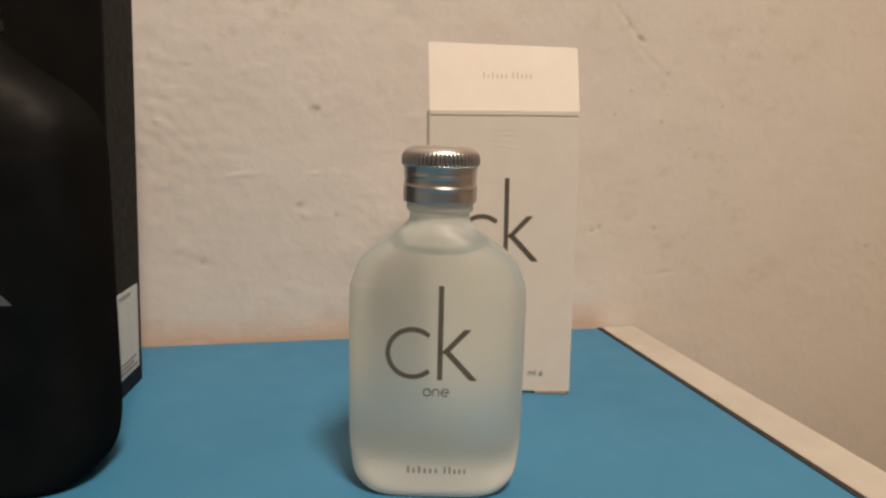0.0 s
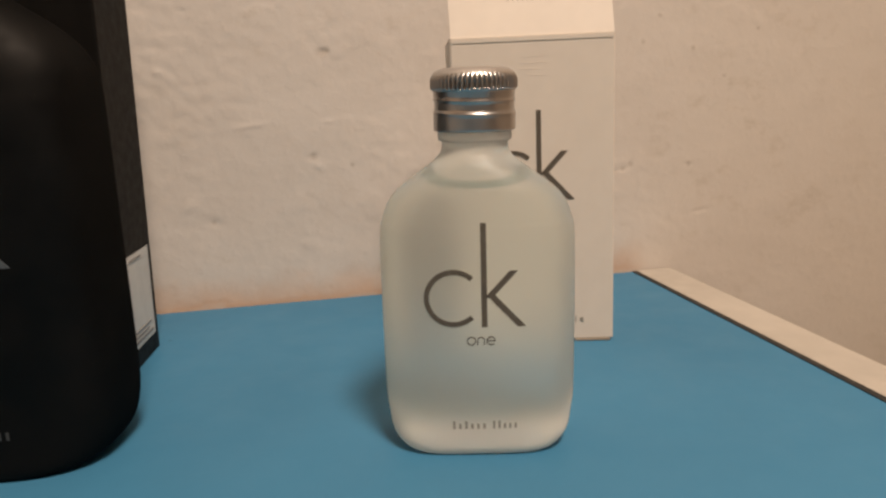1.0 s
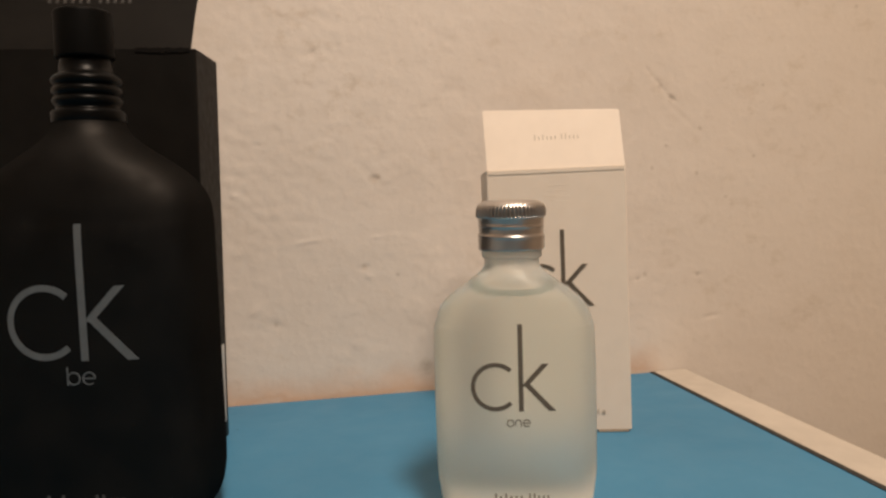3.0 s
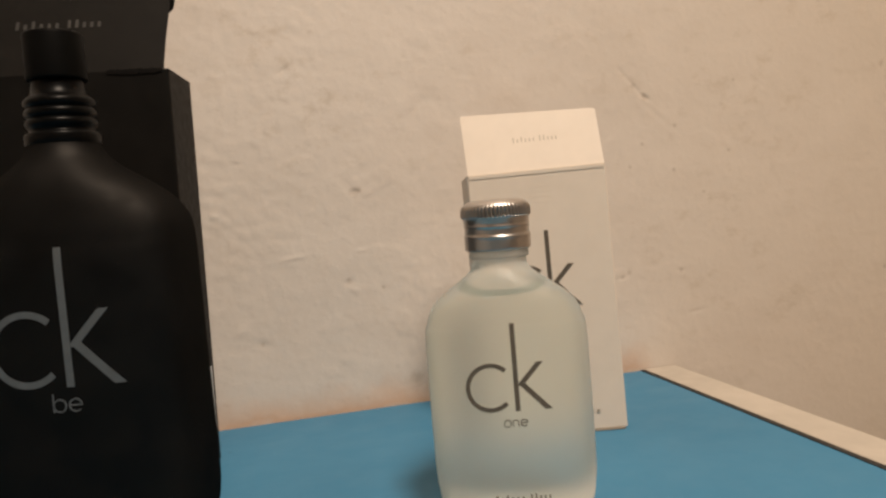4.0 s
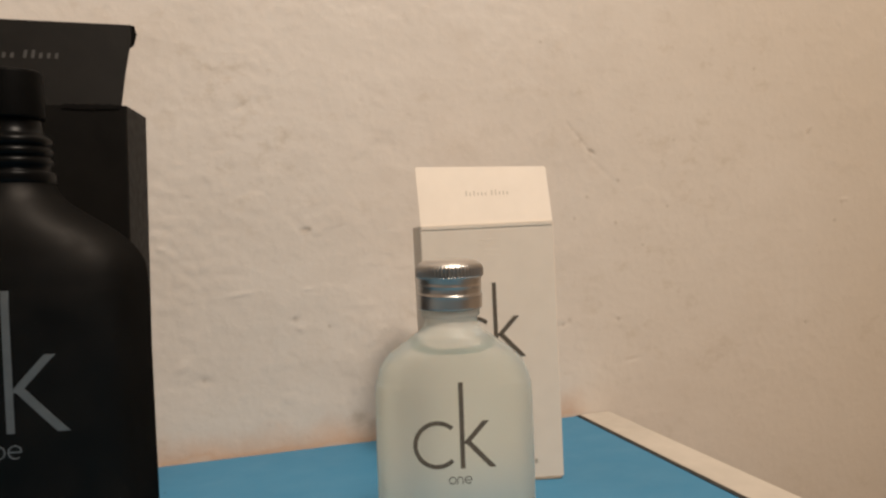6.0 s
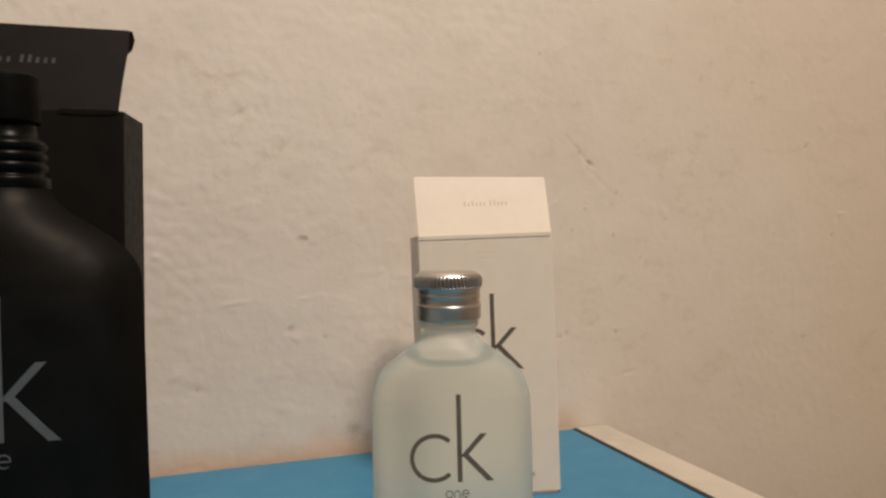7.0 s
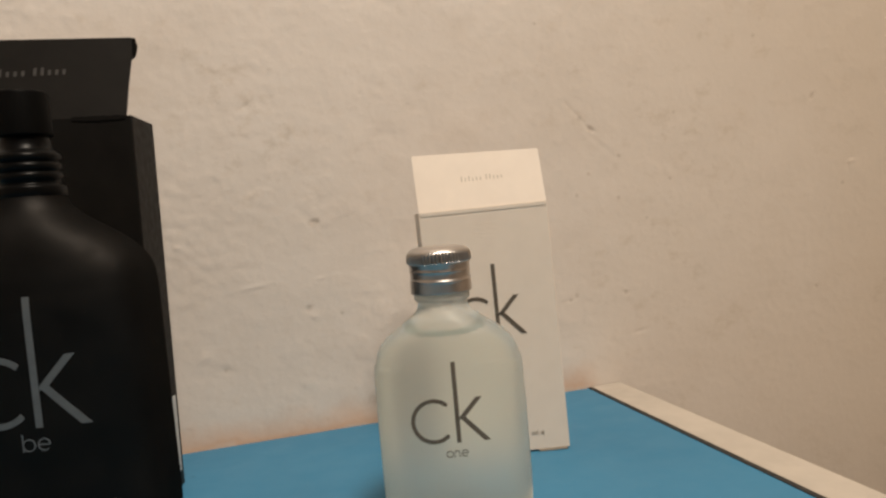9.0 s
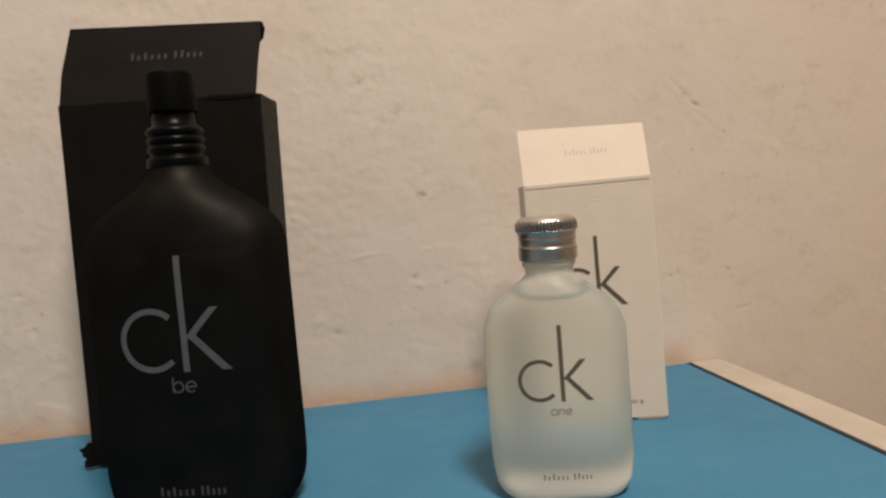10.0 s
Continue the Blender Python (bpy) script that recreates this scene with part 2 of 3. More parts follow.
def frosted_glass():
    """Acid-etched glass: blurred refraction, a share of light scattered in its white skin. The thick foot's glow is
    painted as extra white.
    """
    s = Shader("frosted_glass").set(Roughness=0.40, IOR=1.42, Transmission_Weight=1.0, Specular_IOR_Level=0.35)
    s.out(s.ramp(s.noise(30, 3), [(0.3, (0.95, 0.955, 0.93)), (0.7, (0.975, 0.98, 0.955))]))
    s.bump(s.noise(1400, 2), 0.05, 0.0002)
    skin, veil, etched = s.nodes.new("ShaderNodeBsdfTranslucent"), s.nodes.new("ShaderNodeBsdfDiffuse"), s.nodes.new("ShaderNodeMixShader")
    clear, thin, whole = s.nodes.new("ShaderNodeBsdfTransparent"), s.nodes.new("ShaderNodeMixShader"), s.nodes.new("ShaderNodeMixShader")
    skin.inputs["Color"].default_value, veil.inputs["Color"].default_value = (0.97, 0.92, 0.83, 1), (0.97, 0.905, 0.80, 1)
    clear.inputs["Color"].default_value = (0.95, 0.97, 0.95, 1)
    etched.inputs[0].default_value, thin.inputs[0].default_value = 0.75, 0.14
    x = s.axis(0)
    foot = s.math("SUBTRACT", s.axis(2), s.math("MULTIPLY", s.math("MULTIPLY", x, x), 4.0))
    foot = s.math("ADD", foot, s.math("MULTIPLY", s.axis(1), 0.25))
    edge = s.math("MULTIPLY", s.math("POWER", s.math("ABSOLUTE", s.math("DIVIDE", x, 0.0290), 0), 8), 0.006)
    foot = s.math("SUBTRACT", foot, edge)
    # the empty shoulder and neck over the liquid look milkier
    empty = s.ramp(s.axis(2), [(0.0885, (0.0,) * 3), (0.0925, (0.38,) * 3)])
    s.links.new(s.math("MAXIMUM", s.ramp(foot, [(0.0012, (0.97,) * 3), (0.0096, (0.22,) * 3)]), empty), whole.inputs[0])
    for a, b in ((skin.outputs[0], etched.inputs[1]), (veil.outputs[0], etched.inputs[2]), (s.bsdf.outputs[0], thin.inputs[1]), (clear.outputs[0], thin.inputs[2]),
                 (thin.outputs[0], whole.inputs[1]), (etched.outputs[0], whole.inputs[2]), (whole.outputs[0], s.nodes["Material Output"].inputs["Surface"])):
        s.links.new(a, b)
    return s.mat


def tinted(name, colour):
    """Clear liquid inside the glass: it only tints."""
    s = Shader(name)
    clear = s.nodes.new("ShaderNodeBsdfTransparent")
    clear.inputs["Color"].default_value = (*colour, 1)
    s.links.new(clear.outputs[0], s.nodes["Material Output"].inputs["Surface"])
    return s.mat


GLASS = frosted_glass()
LIQUID = tinted("pale_green_liquid", (0.947, 0.969, 0.951))
MENISCUS = tinted("liquid_rim", (0.44, 0.61, 0.62))

# ---- mesh helpers ----


def link(name, verts, faces, material, parent=None, label="", smooth=False):
    """ONE mesh object under a thing or a part, or at top level."""
    me = bpy.data.meshes.new(name)
    me.from_pydata([tuple(v) for v in verts], [], faces)
    me.validate()
    me.update()
    me.materials.append(material)
    if smooth:
        me.polygons.foreach_set("use_smooth", [True] * len(me.polygons))
    ob = new(name, me)
    if parent:
        ob.parent = parent
    if label:
        tagged(ob, label)
    return ob


def part(name, bm, material, parent=None, label="", smooth=False):
    me = bpy.data.meshes.new(name)
    bmesh.ops.recalc_face_normals(bm, faces=bm.faces)
    bm.to_mesh(me)
    bm.free()
    me.materials.append(material)
    if smooth:
        me.polygons.foreach_set("use_smooth", [True] * len(me.polygons))
    ob = new(name, me)
    if parent:
        ob.parent = parent
    if label:
        tagged(ob, label)
    return ob


def thing(name, m, label, category, group=""):
    ob = new(name)
    ob.empty_display_size = 0.02
    ob.matrix_world = m
    return tagged(ob, label, category, group)


def block(lo, hi, bevel=0.0, segments=2):
    bm = bmesh.new()
    bmesh.ops.create_cube(bm, size=1)
    for v in bm.verts:
        v.co = Vector([lo[i] + (v.co[i] + 0.5) * (hi[i] - lo[i]) for i in range(3)])
    if bevel:
        bmesh.ops.bevel(bm, geom=bm.edges[:], offset=bevel, segments=segments, affect="EDGES", profile=0.6)
    return bm


def tube(rows, around=64, close_bottom=True, close_top=True):
    """Verts and faces of closed rings, bottom to top: rows of ring points."""
    verts, faces = [p for row in rows for p in row], []
    for i in range(len(rows) - 1):
        for j in range(around):
            k = (j + 1) % around
            faces.append((i * around + j, i * around + k, (i + 1) * around + k, (i + 1) * around + j))
    if close_bottom:
        faces.append(tuple(range(around - 1, -1, -1)))
    if close_top:
        faces.append(tuple(range((len(rows) - 1) * around, len(rows) * around)))
    return verts, faces


def glide(knots, steps=6):
    """Catmull-Rom rows through the knots."""
    k = [np.array(a, float) for a in knots]
    k = [2 * k[0] - k[1]] + k + [2 * k[-1] - k[-2]]
    out = []
    for i in range(1, len(k) - 2):
        for s in range(steps):
            t = s / steps
            out.append(0.5 * (2 * k[i] + (k[i + 1] - k[i - 1]) * t + (2 * k[i - 1] - 5 * k[i] + 4 * k[i + 1] - k[i + 2]) * t ** 2
                              + (3 * k[i] - k[i - 1] - 3 * k[i + 1] + k[i + 2]) * t ** 3))
    return out + [k[-2]]


def flask_ring(z, a, b, n, around=96):
    ring = []
    for j in range(around):
        w = 2 * math.pi * j / around
        c, s = math.cos(w), math.sin(w)
        ring.append((a * math.copysign(abs(c) ** (2 / n), c), b * math.copysign(abs(s) ** (2 / n), s), z))
    return ring


class Flask:
    """A flat flask: rows of height, half width, half depth and squareness."""

    def __init__(self, knots):
        self.rows = glide(knots)

    def shell(self):
        return tube([flask_ring(*r) for r in self.rows], 96)

    def front(self, u, z):
        zs = [r[0] for r in self.rows]
        a, b, n = [np.interp(z, zs, [r[i] for r in self.rows]) for i in (1, 2, 3)]
        return -b * max(0.0, 1 - min(1, abs(u) / a) ** n) ** (1 / n)


def lathe(profile, around=64, wave=None):
    rows = []
    for z, r in profile:
        row = []
        for j in range(around):
            w = 2 * math.pi * j / around
            q = r + (wave(w, z) if wave else 0)
            row.append((q * math.cos(w), q * math.sin(w), z))
        rows.append(row)
    return tube(rows, around)


# ---- printed marks: strokes laid on a surface ----


def stroke(line, width, surface, lift=0.00025, slant=None):
    """A flat ribbon along a line of (u, z) points, laid on surface(u, z) -> y, with a little thickness."""
    verts, faces = [], []
    n = len(line)
    for i, (u, z) in enumerate(line):
        p, q = line[max(0, i - 1)], line[min(n - 1, i + 1)]
        d = Vector((q[0] - p[0], q[1] - p[1])).normalized()
        if slant is None:
            side = Vector((-d.y, d.x)) * width / 2
        else:
            side = Vector((slant, 0)) / 2
        for s in (1, -1):
            a, b = u + s * side.x, z + s * side.y
            y = surface(a, b)
            verts += [(a, y - lift, b), (a, y + lift, b)]
    for i in range(n - 1):
        k = 4 * i
        faces += [(k, k + 4, k + 6, k + 2), (k + 1, k + 3, k + 7, k + 5), (k, k + 1, k + 5, k + 4), (k + 2, k + 6, k + 7, k + 3)]
    faces += [(0, 2, 3, 1), (4 * n - 4, 4 * n - 3, 4 * n - 1, 4 * n - 2)]
    return verts, faces


def between(p, q, n=10):
    return [(p[0] + (q[0] - p[0]) * i / (n - 1), p[1] + (q[1] - p[1]) * i / (n - 1)) for i in range(n)]


def arc(u, z, r, start, end, n=36):
    return [(u + r * math.cos(radians(start + (end - start) * i / (n - 1))), z + r * math.sin(radians(start + (end - start) * i / (n - 1)))) for i in range(n)]


def marks(name, strokes, material, parent, label=""):
    verts, faces = [], []
    for v, f in strokes:
        k = len(verts)
        verts += v
        faces += [tuple(k + i for i in face) for face in f]
    return link(name, verts, faces, material, parent, label)


def emblem(parent, surface, u0, z0, s, material, label):
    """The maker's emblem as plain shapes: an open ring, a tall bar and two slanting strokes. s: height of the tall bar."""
    w = 0.053 * s
    marks("emblem", [
        stroke(arc(u0 - 0.225 * s, z0 + 0.285 * s, 0.255 * s, 47, 313), w * 0.92, surface),
        stroke(between((u0 + 0.065 * s, z0), (u0 + 0.065 * s, z0 + s), 14), w * 1.02, surface),
        stroke(between((u0 + 0.105 * s, z0 + 0.285 * s), (u0 + 0.345 * s, z0 + 0.545 * s)), w, surface, slant=0.075 * s),
        stroke(between((u0 + 0.132 * s, z0 + 0.310 * s), (u0 + 0.418 * s, z0)), w, surface, slant=0.08 * s),
    ], material, parent, label)


def word_bars(left, right, z, height, count, surface, lift=0.00014, weight=0.42):
    """Private writing: plain upright bars, one where each letter stands, the first the tallest."""
    pitch, out = (right - left) / count, []
    for i in range(count):
        u = left + (i + 0.5) * pitch
        top = height if i in (0, count // 2 - 1) else 0.66 * height
        out.append(stroke(between((u, z - height / 2), (u, z - height / 2 + top), 3), weight * pitch, surface, lift))
    return out


def bar(parent, surface, u, z, half, height, material):
    """Two words of private writing."""
    for a, b, count in ((-1.0, 0.08, 6), (0.20, 1.0, 5)):
        for letter in word_bars(u + a * half, u + b * half, z, height, count, surface):
            marks("writing", [letter], material, parent)


# ---- the room ----


def wall_behind():
    """Hand-trowelled plaster: a fine grid with lumps, and the dents and scratches that the wall bears."""
    # x, height over the table, half length, half width, depth, slant in degrees
    dents = [(0.0150, 0.1340, 0.0032, 0.0014, 0.0016, 0), (0.0063, 0.0795, 0.0030, 0.0022, 0.0014, 20), (0.2120, 0.1812, 0.0045, 0.0014, 0.0022, -28),
             (0.2040, 0.1895, 0.0100, 0.0016, 0.0010, -48), (0.2190, 0.1700, 0.0130, 0.0022, 0.0006, -42), (0.1960, 0.1985, 0.0060, 0.0014, 0.0007, -50),
             (0.1918, 0.0660, 0.0016, 0.0030, 0.0011, 0), (0.1870, 0.0630, 0.0030, 0.0012, 0.0009, 10), (0.3996, 0.1960, 0.0055, 0.0014, 0.0010, 48),
             (0.3930, 0.0500, 0.0026, 0.0017, 0.0010, 0), (0.4320, 0.1440, 0.0060, 0.0016, -0.0011, 4), (0.4290, 0.1400, 0.0016, 0.0050, 0.0008, 8),
             (-0.0690, 0.1253, 0.0030, 0.0018, -0.0012, 0), (-0.2430, 0.0915, 0.0028, 0.0022, 0.0011, 0), (-0.2365, 0.0680, 0.0028, 0.0022, 0.0010, 30),
             (0.2300, 0.0640, 0.0040, 0.0015, 0.0009, -12), (0.2400, 0.0350, 0.0075, 0.0014, 0.0008, 8), (0.0155, 0.0980, 0.0040, 0.0012, -0.0009, 8),
             (-0.0250, 0.0970, 0.0110, 0.0014, -0.0009, 6), (0.0090, 0.0740, 0.0030, 0.0018, -0.0010, -30), (-0.0600, 0.0560, 0.0060, 0.0040, -0.0012, 40),
             (-0.0480, 0.0470, 0.0055, 0.0030, 0.0009, -20), (-0.0540, 0.1550, 0.0040, 0.0018, 0.0008, 0), (-0.0210, 0.2090, 0.0040, 0.0014, 0.0008, 30)]
    x0, x1, z0, z1, step = -0.40, 0.56, -0.03, 0.36, 0.0011
    nx, nz = int((x1 - x0) / step), int((z1 - z0) / step)
    xs, zs = np.linspace(x0, x1, nx), np.linspace(z0, z1, nz)
    gx, gz = np.meshgrid(xs, zs)
    depth = np.zeros_like(gx)
    for i in range(nz):
        for j in range(nx):
            p = Vector((xs[j], 0.3, zs[i]))
            lumps = noise.noise(p * 16) * 0.00022 + noise.noise(p * 48) * 0.00018
            ridge = noise.noise(p * 110 + Vector((7, 0, 3)))
            worked = 0.3 + 0.7 * min(1.0, max(0.0, (0.24 - xs[j]) / 0.22))
            rough = worked * max(0.0, noise.noise(p * 9 + Vector((2, 5, 1))) + 0.35)
            lumps += worked * 0.00015 * noise.noise(p * 75 + Vector((1, 9, 4)))
            # flakes of thick paint with a sharp rim, most where the wall was patched
            flake = noise.noise(p * 62 + Vector((4, 0, 8))) + 0.55 * noise.noise(p * 140 + Vector((0, 3, 1)))
            flake = min(1.0, max(0.0, (flake + 0.02) / 0.30))
            patch = min(1.0, max(0.0, 0.30 + 1.7 * noise.noise(p * 10 + Vector((9, 2, 6)))))
            lumps -= (0.00005 + 0.00020 * worked) * patch * flake * flake * (3 - 2 * flake)
            depth[i, j] = lumps + 0.0004 * rough * (1 - abs(ridge) * 2.0) * (0.5 + 0.5 * noise.noise(p * 30)) + 0.0002 * rough * noise.noise(p * 170)
    for x, z, a, b, d, slant in dents:
        c, s = math.cos(radians(slant)), math.sin(radians(slant))
        u, v = (gx - x) * c + (gz - z) * s, -(gx - x) * s + (gz - z) * c
        depth += (0.42 if b < 0.0017 and d > 0.0006 else 0.38) * d * np.exp(-(u / a / 0.75) ** 2 - (v / b / 0.75) ** 2)
    edge = np.minimum.reduce([gx - x0, x1 - gx, gz - z0, z1 - gz])
    depth *= np.clip(edge / 0.02, 0, 1)
    verts = [(gx[i, j], WALL_Y + 0.0015 + depth[i, j], TOP + gz[i, j]) for i in range(nz) for j in range(nx)]
    faces = [(i * nx + j, i * nx + j + 1, (i + 1) * nx + j + 1, (i + 1) * nx + j) for i in range(nz - 1) for j in range(nx - 1)]
    n = len(verts)
    # the rest of the wall, plain, round the fine part, and its back
    X0, X1, Z0, Z1, yf, yb = -1.6, 1.9, 0.0, 2.6, WALL_Y + 0.0015, WALL_Y + 0.12
    a, b, c, d = (x0, yf, TOP + z0), (x1, yf, TOP + z0), (x1, yf, TOP + z1), (x0, yf, TOP + z1)
    verts += [a, b, c, d, (X0, yf, Z0), (X1, yf, Z0), (X1, yf, Z1), (X0, yf, Z1), (X0, yb, Z0), (X1, yb, Z0), (X1, yb, Z1), (X0, yb, Z1)]
    faces += [(n + 4, n + 5, n + 1, n), (n + 5, n + 6, n + 2, n + 1), (n + 6, n + 7, n + 3, n + 2), (n + 7, n + 4, n, n + 3), (n + 9, n + 8, n + 11, n + 10),
              (n + 4, n + 8, n + 9, n + 5), (n + 5, n + 9, n + 10, n + 6), (n + 6, n + 10, n + 11, n + 7), (n + 7, n + 11, n + 8, n + 4)]
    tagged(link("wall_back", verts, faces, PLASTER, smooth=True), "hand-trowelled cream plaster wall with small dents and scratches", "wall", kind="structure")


wall_behind()
for name, lo, hi, mat, label in (
        ("wall_left", (-1.72, -2.6, 0), (-1.6, WALL_Y + 0.12, 2.6), ROOM_WALL, "plain painted side wall of the room"),
        ("wall_right", (1.9, -2.6, 0), (2.02, WALL_Y + 0.12, 2.6), ROOM_WALL, "plain painted side wall of the room"),
        ("wall_front", (-1.72, -2.72, 0), (2.02, -2.6, 2.6), ROOM_WALL, "plain painted wall behind the viewer"),
        ("floor", (-1.72, -2.72, -0.1), (2.02, WALL_Y + 0.12, 0), FLOOR, "plain grey-brown floor of the room"),
        ("ceiling", (-1.72, -2.72, 2.6), (2.02, WALL_Y + 0.12, 2.7), CEILING, "plain white painted ceiling")):
    tagged(part(name, block(lo, hi), mat), label, name.split("_")[0], kind="structure")

# ---- the table ----
TRIM_X = 0.2192


def build_table():
    t = thing("table", pose(0, 0, 0), "blue laminate table with cream edge band against the wall", "table")
    left, front, back = -0.72, -0.30, WALL_Y - 0.0006
    part("tabletop", block((left, front, TOP - 0.022), (STRIP_X - 0.0018, back, TOP), 0.0006), BLUE, t, "scuffed blue laminate tabletop")
    part("joint", block((STRIP_X - 0.0022, front + 0.001, TOP - 0.02), (STRIP_X + 0.0016, back - 0.0004, TOP + 0.0004)), DARK_GAP, t, "dark open joint beside the edge band")
    part("edge_band", block((STRIP_X + 0.0008, front, TOP - 0.024), (TRIM_X, back, TOP + 0.0007), 0.0008), CREAM_TRIM, t, "cream edge band")
    part("apron", block((left + 0.04, front + 0.03, TOP - 0.10), (TRIM_X - 0.04, back - 0.02, TOP - 0.0245), 0.002), TABLE_LEG, t)
    for x in (left + 0.04, TRIM_X - 0.08):
        for y in (front + 0.03, back - 0.06):
            part("leg", block((x, y, 0.0), (x + 0.04, y + 0.04, TOP - 0.1005), 0.003), TABLE_LEG, t)


build_table()

# ---- the frosted bottle ----


def build_clear_bottle():
    t = thing("perfume_bottle", pose(0.0480, 0.2788, TOP, 0, 0, -13.5), "frosted clear glass perfume bottle with silver screw cap, nearly full", "perfume bottle", "perfume bottles on the table")
    knots = [(0.0000, 0.0150, 0.0080, 5.0), (0.0000, 0.0195, 0.0128, 5.0), (0.0004, 0.0220, 0.0143, 4.6), (0.0022, 0.0256, 0.0157, 4.0), (0.0060, 0.0286, 0.0165, 3.5), (0.0115, 0.0297, 0.0168, 3.3),
             (0.0200, 0.0305, 0.0170, 3.3), (0.0450, 0.0307, 0.0170, 3.3), (0.0700, 0.0305, 0.0168, 3.3), (0.0755, 0.0295, 0.0165, 3.2), (0.0800, 0.0279, 0.0160, 3.0), (0.0836, 0.0251, 0.0154, 2.9),
             (0.0872, 0.0205, 0.0145, 2.7), (0.0908, 0.0156, 0.0131, 2.4), (0.0936, 0.0121, 0.0116, 2.1), (0.0960, 0.0105, 0.0105, 2.0), (0.0990, 0.0103, 0.0103, 2.0)]
    glass = Flask(knots)
    v1, f1 = glass.shell()
    # the hollow inside, over a thick base
    hollow = Flask([(0.0110, 0.0150, 0.0070, 2.4), (0.0112, 0.0205, 0.0100, 2.6), (0.0130, 0.0250, 0.0120, 2.8), (0.0180, 0.0276, 0.0132, 3.0), (0.0260, 0.0284, 0.0138, 3.1), (0.0450, 0.0286, 0.0138, 3.1),
                    (0.0700, 0.0283, 0.0136, 3.1), (0.0770, 0.0270, 0.0133, 3.0), (0.0815, 0.0250, 0.0136, 2.9), (0.0850, 0.0214, 0.0130, 2.7), (0.0885, 0.0164, 0.0120, 2.4), (0.0920, 0.0112, 0.0098, 2.1), (0.0985, 0.0078, 0.0078, 2.0)])
    link("glass", v1, f1, GLASS, t, "frosted clear glass", True)
    level, rim = 0.0876, 0.0854
    fill = [r for r in hollow.rows if r[0] < rim]
    z, a, b, n = fill[-1]
    v3, f3 = tube([flask_ring(*r) for r in fill], 96, True, False)
    link("liquid", v3, f3, LIQUID, t, "pale green perfume", True)
    # the rim of the liquid climbs a little towards the narrow sides
    heights = [k[0] for k in hollow.rows]
    ring_rows = []
    for q in np.linspace(rim, level, 5):
        ring = []
        for j in range(96):
            z = q + 0.0030 * math.cos(2 * math.pi * j / 96) ** 2
            a, b, n = [float(np.interp(z, heights, [k[i] for k in hollow.rows])) for i in (1, 2, 3)]
            ring.append(flask_ring(z, a, b, n)[j])
        ring_rows.append(ring)
    v3, f3 = tube(ring_rows, 96, False, False)
    link("liquid_rim", v3, f3, MENISCUS, t, "greenish rim of the liquid", True)
    v, f = lathe([(0.0988, 0.0085), (0.0988, 0.0110), (0.0992, 0.0114), (0.1016, 0.0115), (0.1021, 0.0112), (0.1021, 0.0085)])
    link("neck_collar", v, f, GLASS, t, "frosted neck ring", True)

    def wave(w, z):
        # teeth cut into the lower half of the domed rim, and a thread that climbs round the skirt
        q = 0.0
        if 0.1141 < z < 0.1187:
            groove = 1 - abs(math.sin(28 * w)) ** 0.7
            q -= 0.0020 * groove * min(1.0, (z - 0.1141) / 0.0004) * min(1.0, max(0.0, (0.1187 - z) / 0.0026))
        for z0 in (0.1112, 0.1074):
            d = (z - z0 - 0.0006 * math.sin(w - 0.5)) / 0.00055
            q += 0.00026 * math.exp(-d * d)
        return q

    profile = [(0.1018, 0.0090), (0.1018, 0.0122), (0.1020, 0.01252), (0.1024, 0.01262)]
    profile += [(0.1026 + 0.0002 * i, 0.01262 - 0.00034 * min(1.0, max(0.0, (i - 18) / 10))) for i in range(42)]
    profile += [(0.1110 + 0.0002 * i, 0.01228 + 0.000022 * i) for i in range(14)]
    profile += [(0.1138, 0.01262), (0.1140, 0.0128), (0.1142, 0.01312), (0.1145, 0.01328)]
    profile += [(0.1148 + 0.0002 * i, 0.01334) for i in range(8)]
    profile += [(0.1164 + 0.0042 * math.sin(k), 0.01334 - 0.0050 * (1 - math.cos(k))) for k in [radians(6 * i) for i in range(1, 15)]]
    profile += [(0.12063, 0.0072), (0.1207, 0.0045), (0.1207, 0.0012)]
    v, f = lathe(profile, 448, wave)
    link("screw_cap", v, f, METAL, t, "silver aluminium screw cap with knurled rim", True)
    emblem(t, glass.front, -0.0006, 0.0437, 0.0320, PRINT_GREY, "dark grey printed emblem")
    y = 0.0393
    marks("caption_mark", [
        stroke(arc(-0.0026, y, 0.00125, 0, 360, 20), 0.0003, glass.front),
        stroke([(-0.0007, y - 0.0013), (-0.0007, y + 0.0002)] + arc(0.0003, y + 0.0002, 0.0010, 180, 0, 10) + [(0.0013, y - 0.0013)], 0.0003, glass.front),
        stroke([(0.0022, y)] + arc(0.0034, y, 0.00125, 0, 310, 18), 0.0003, glass.front)], PRINT_GREY, t)
    bar(t, glass.front, 0.0010, 0.0115, 0.0105, 0.0026, PRINT_FADED)


build_clear_bottle()

# ---- the black bottle ----


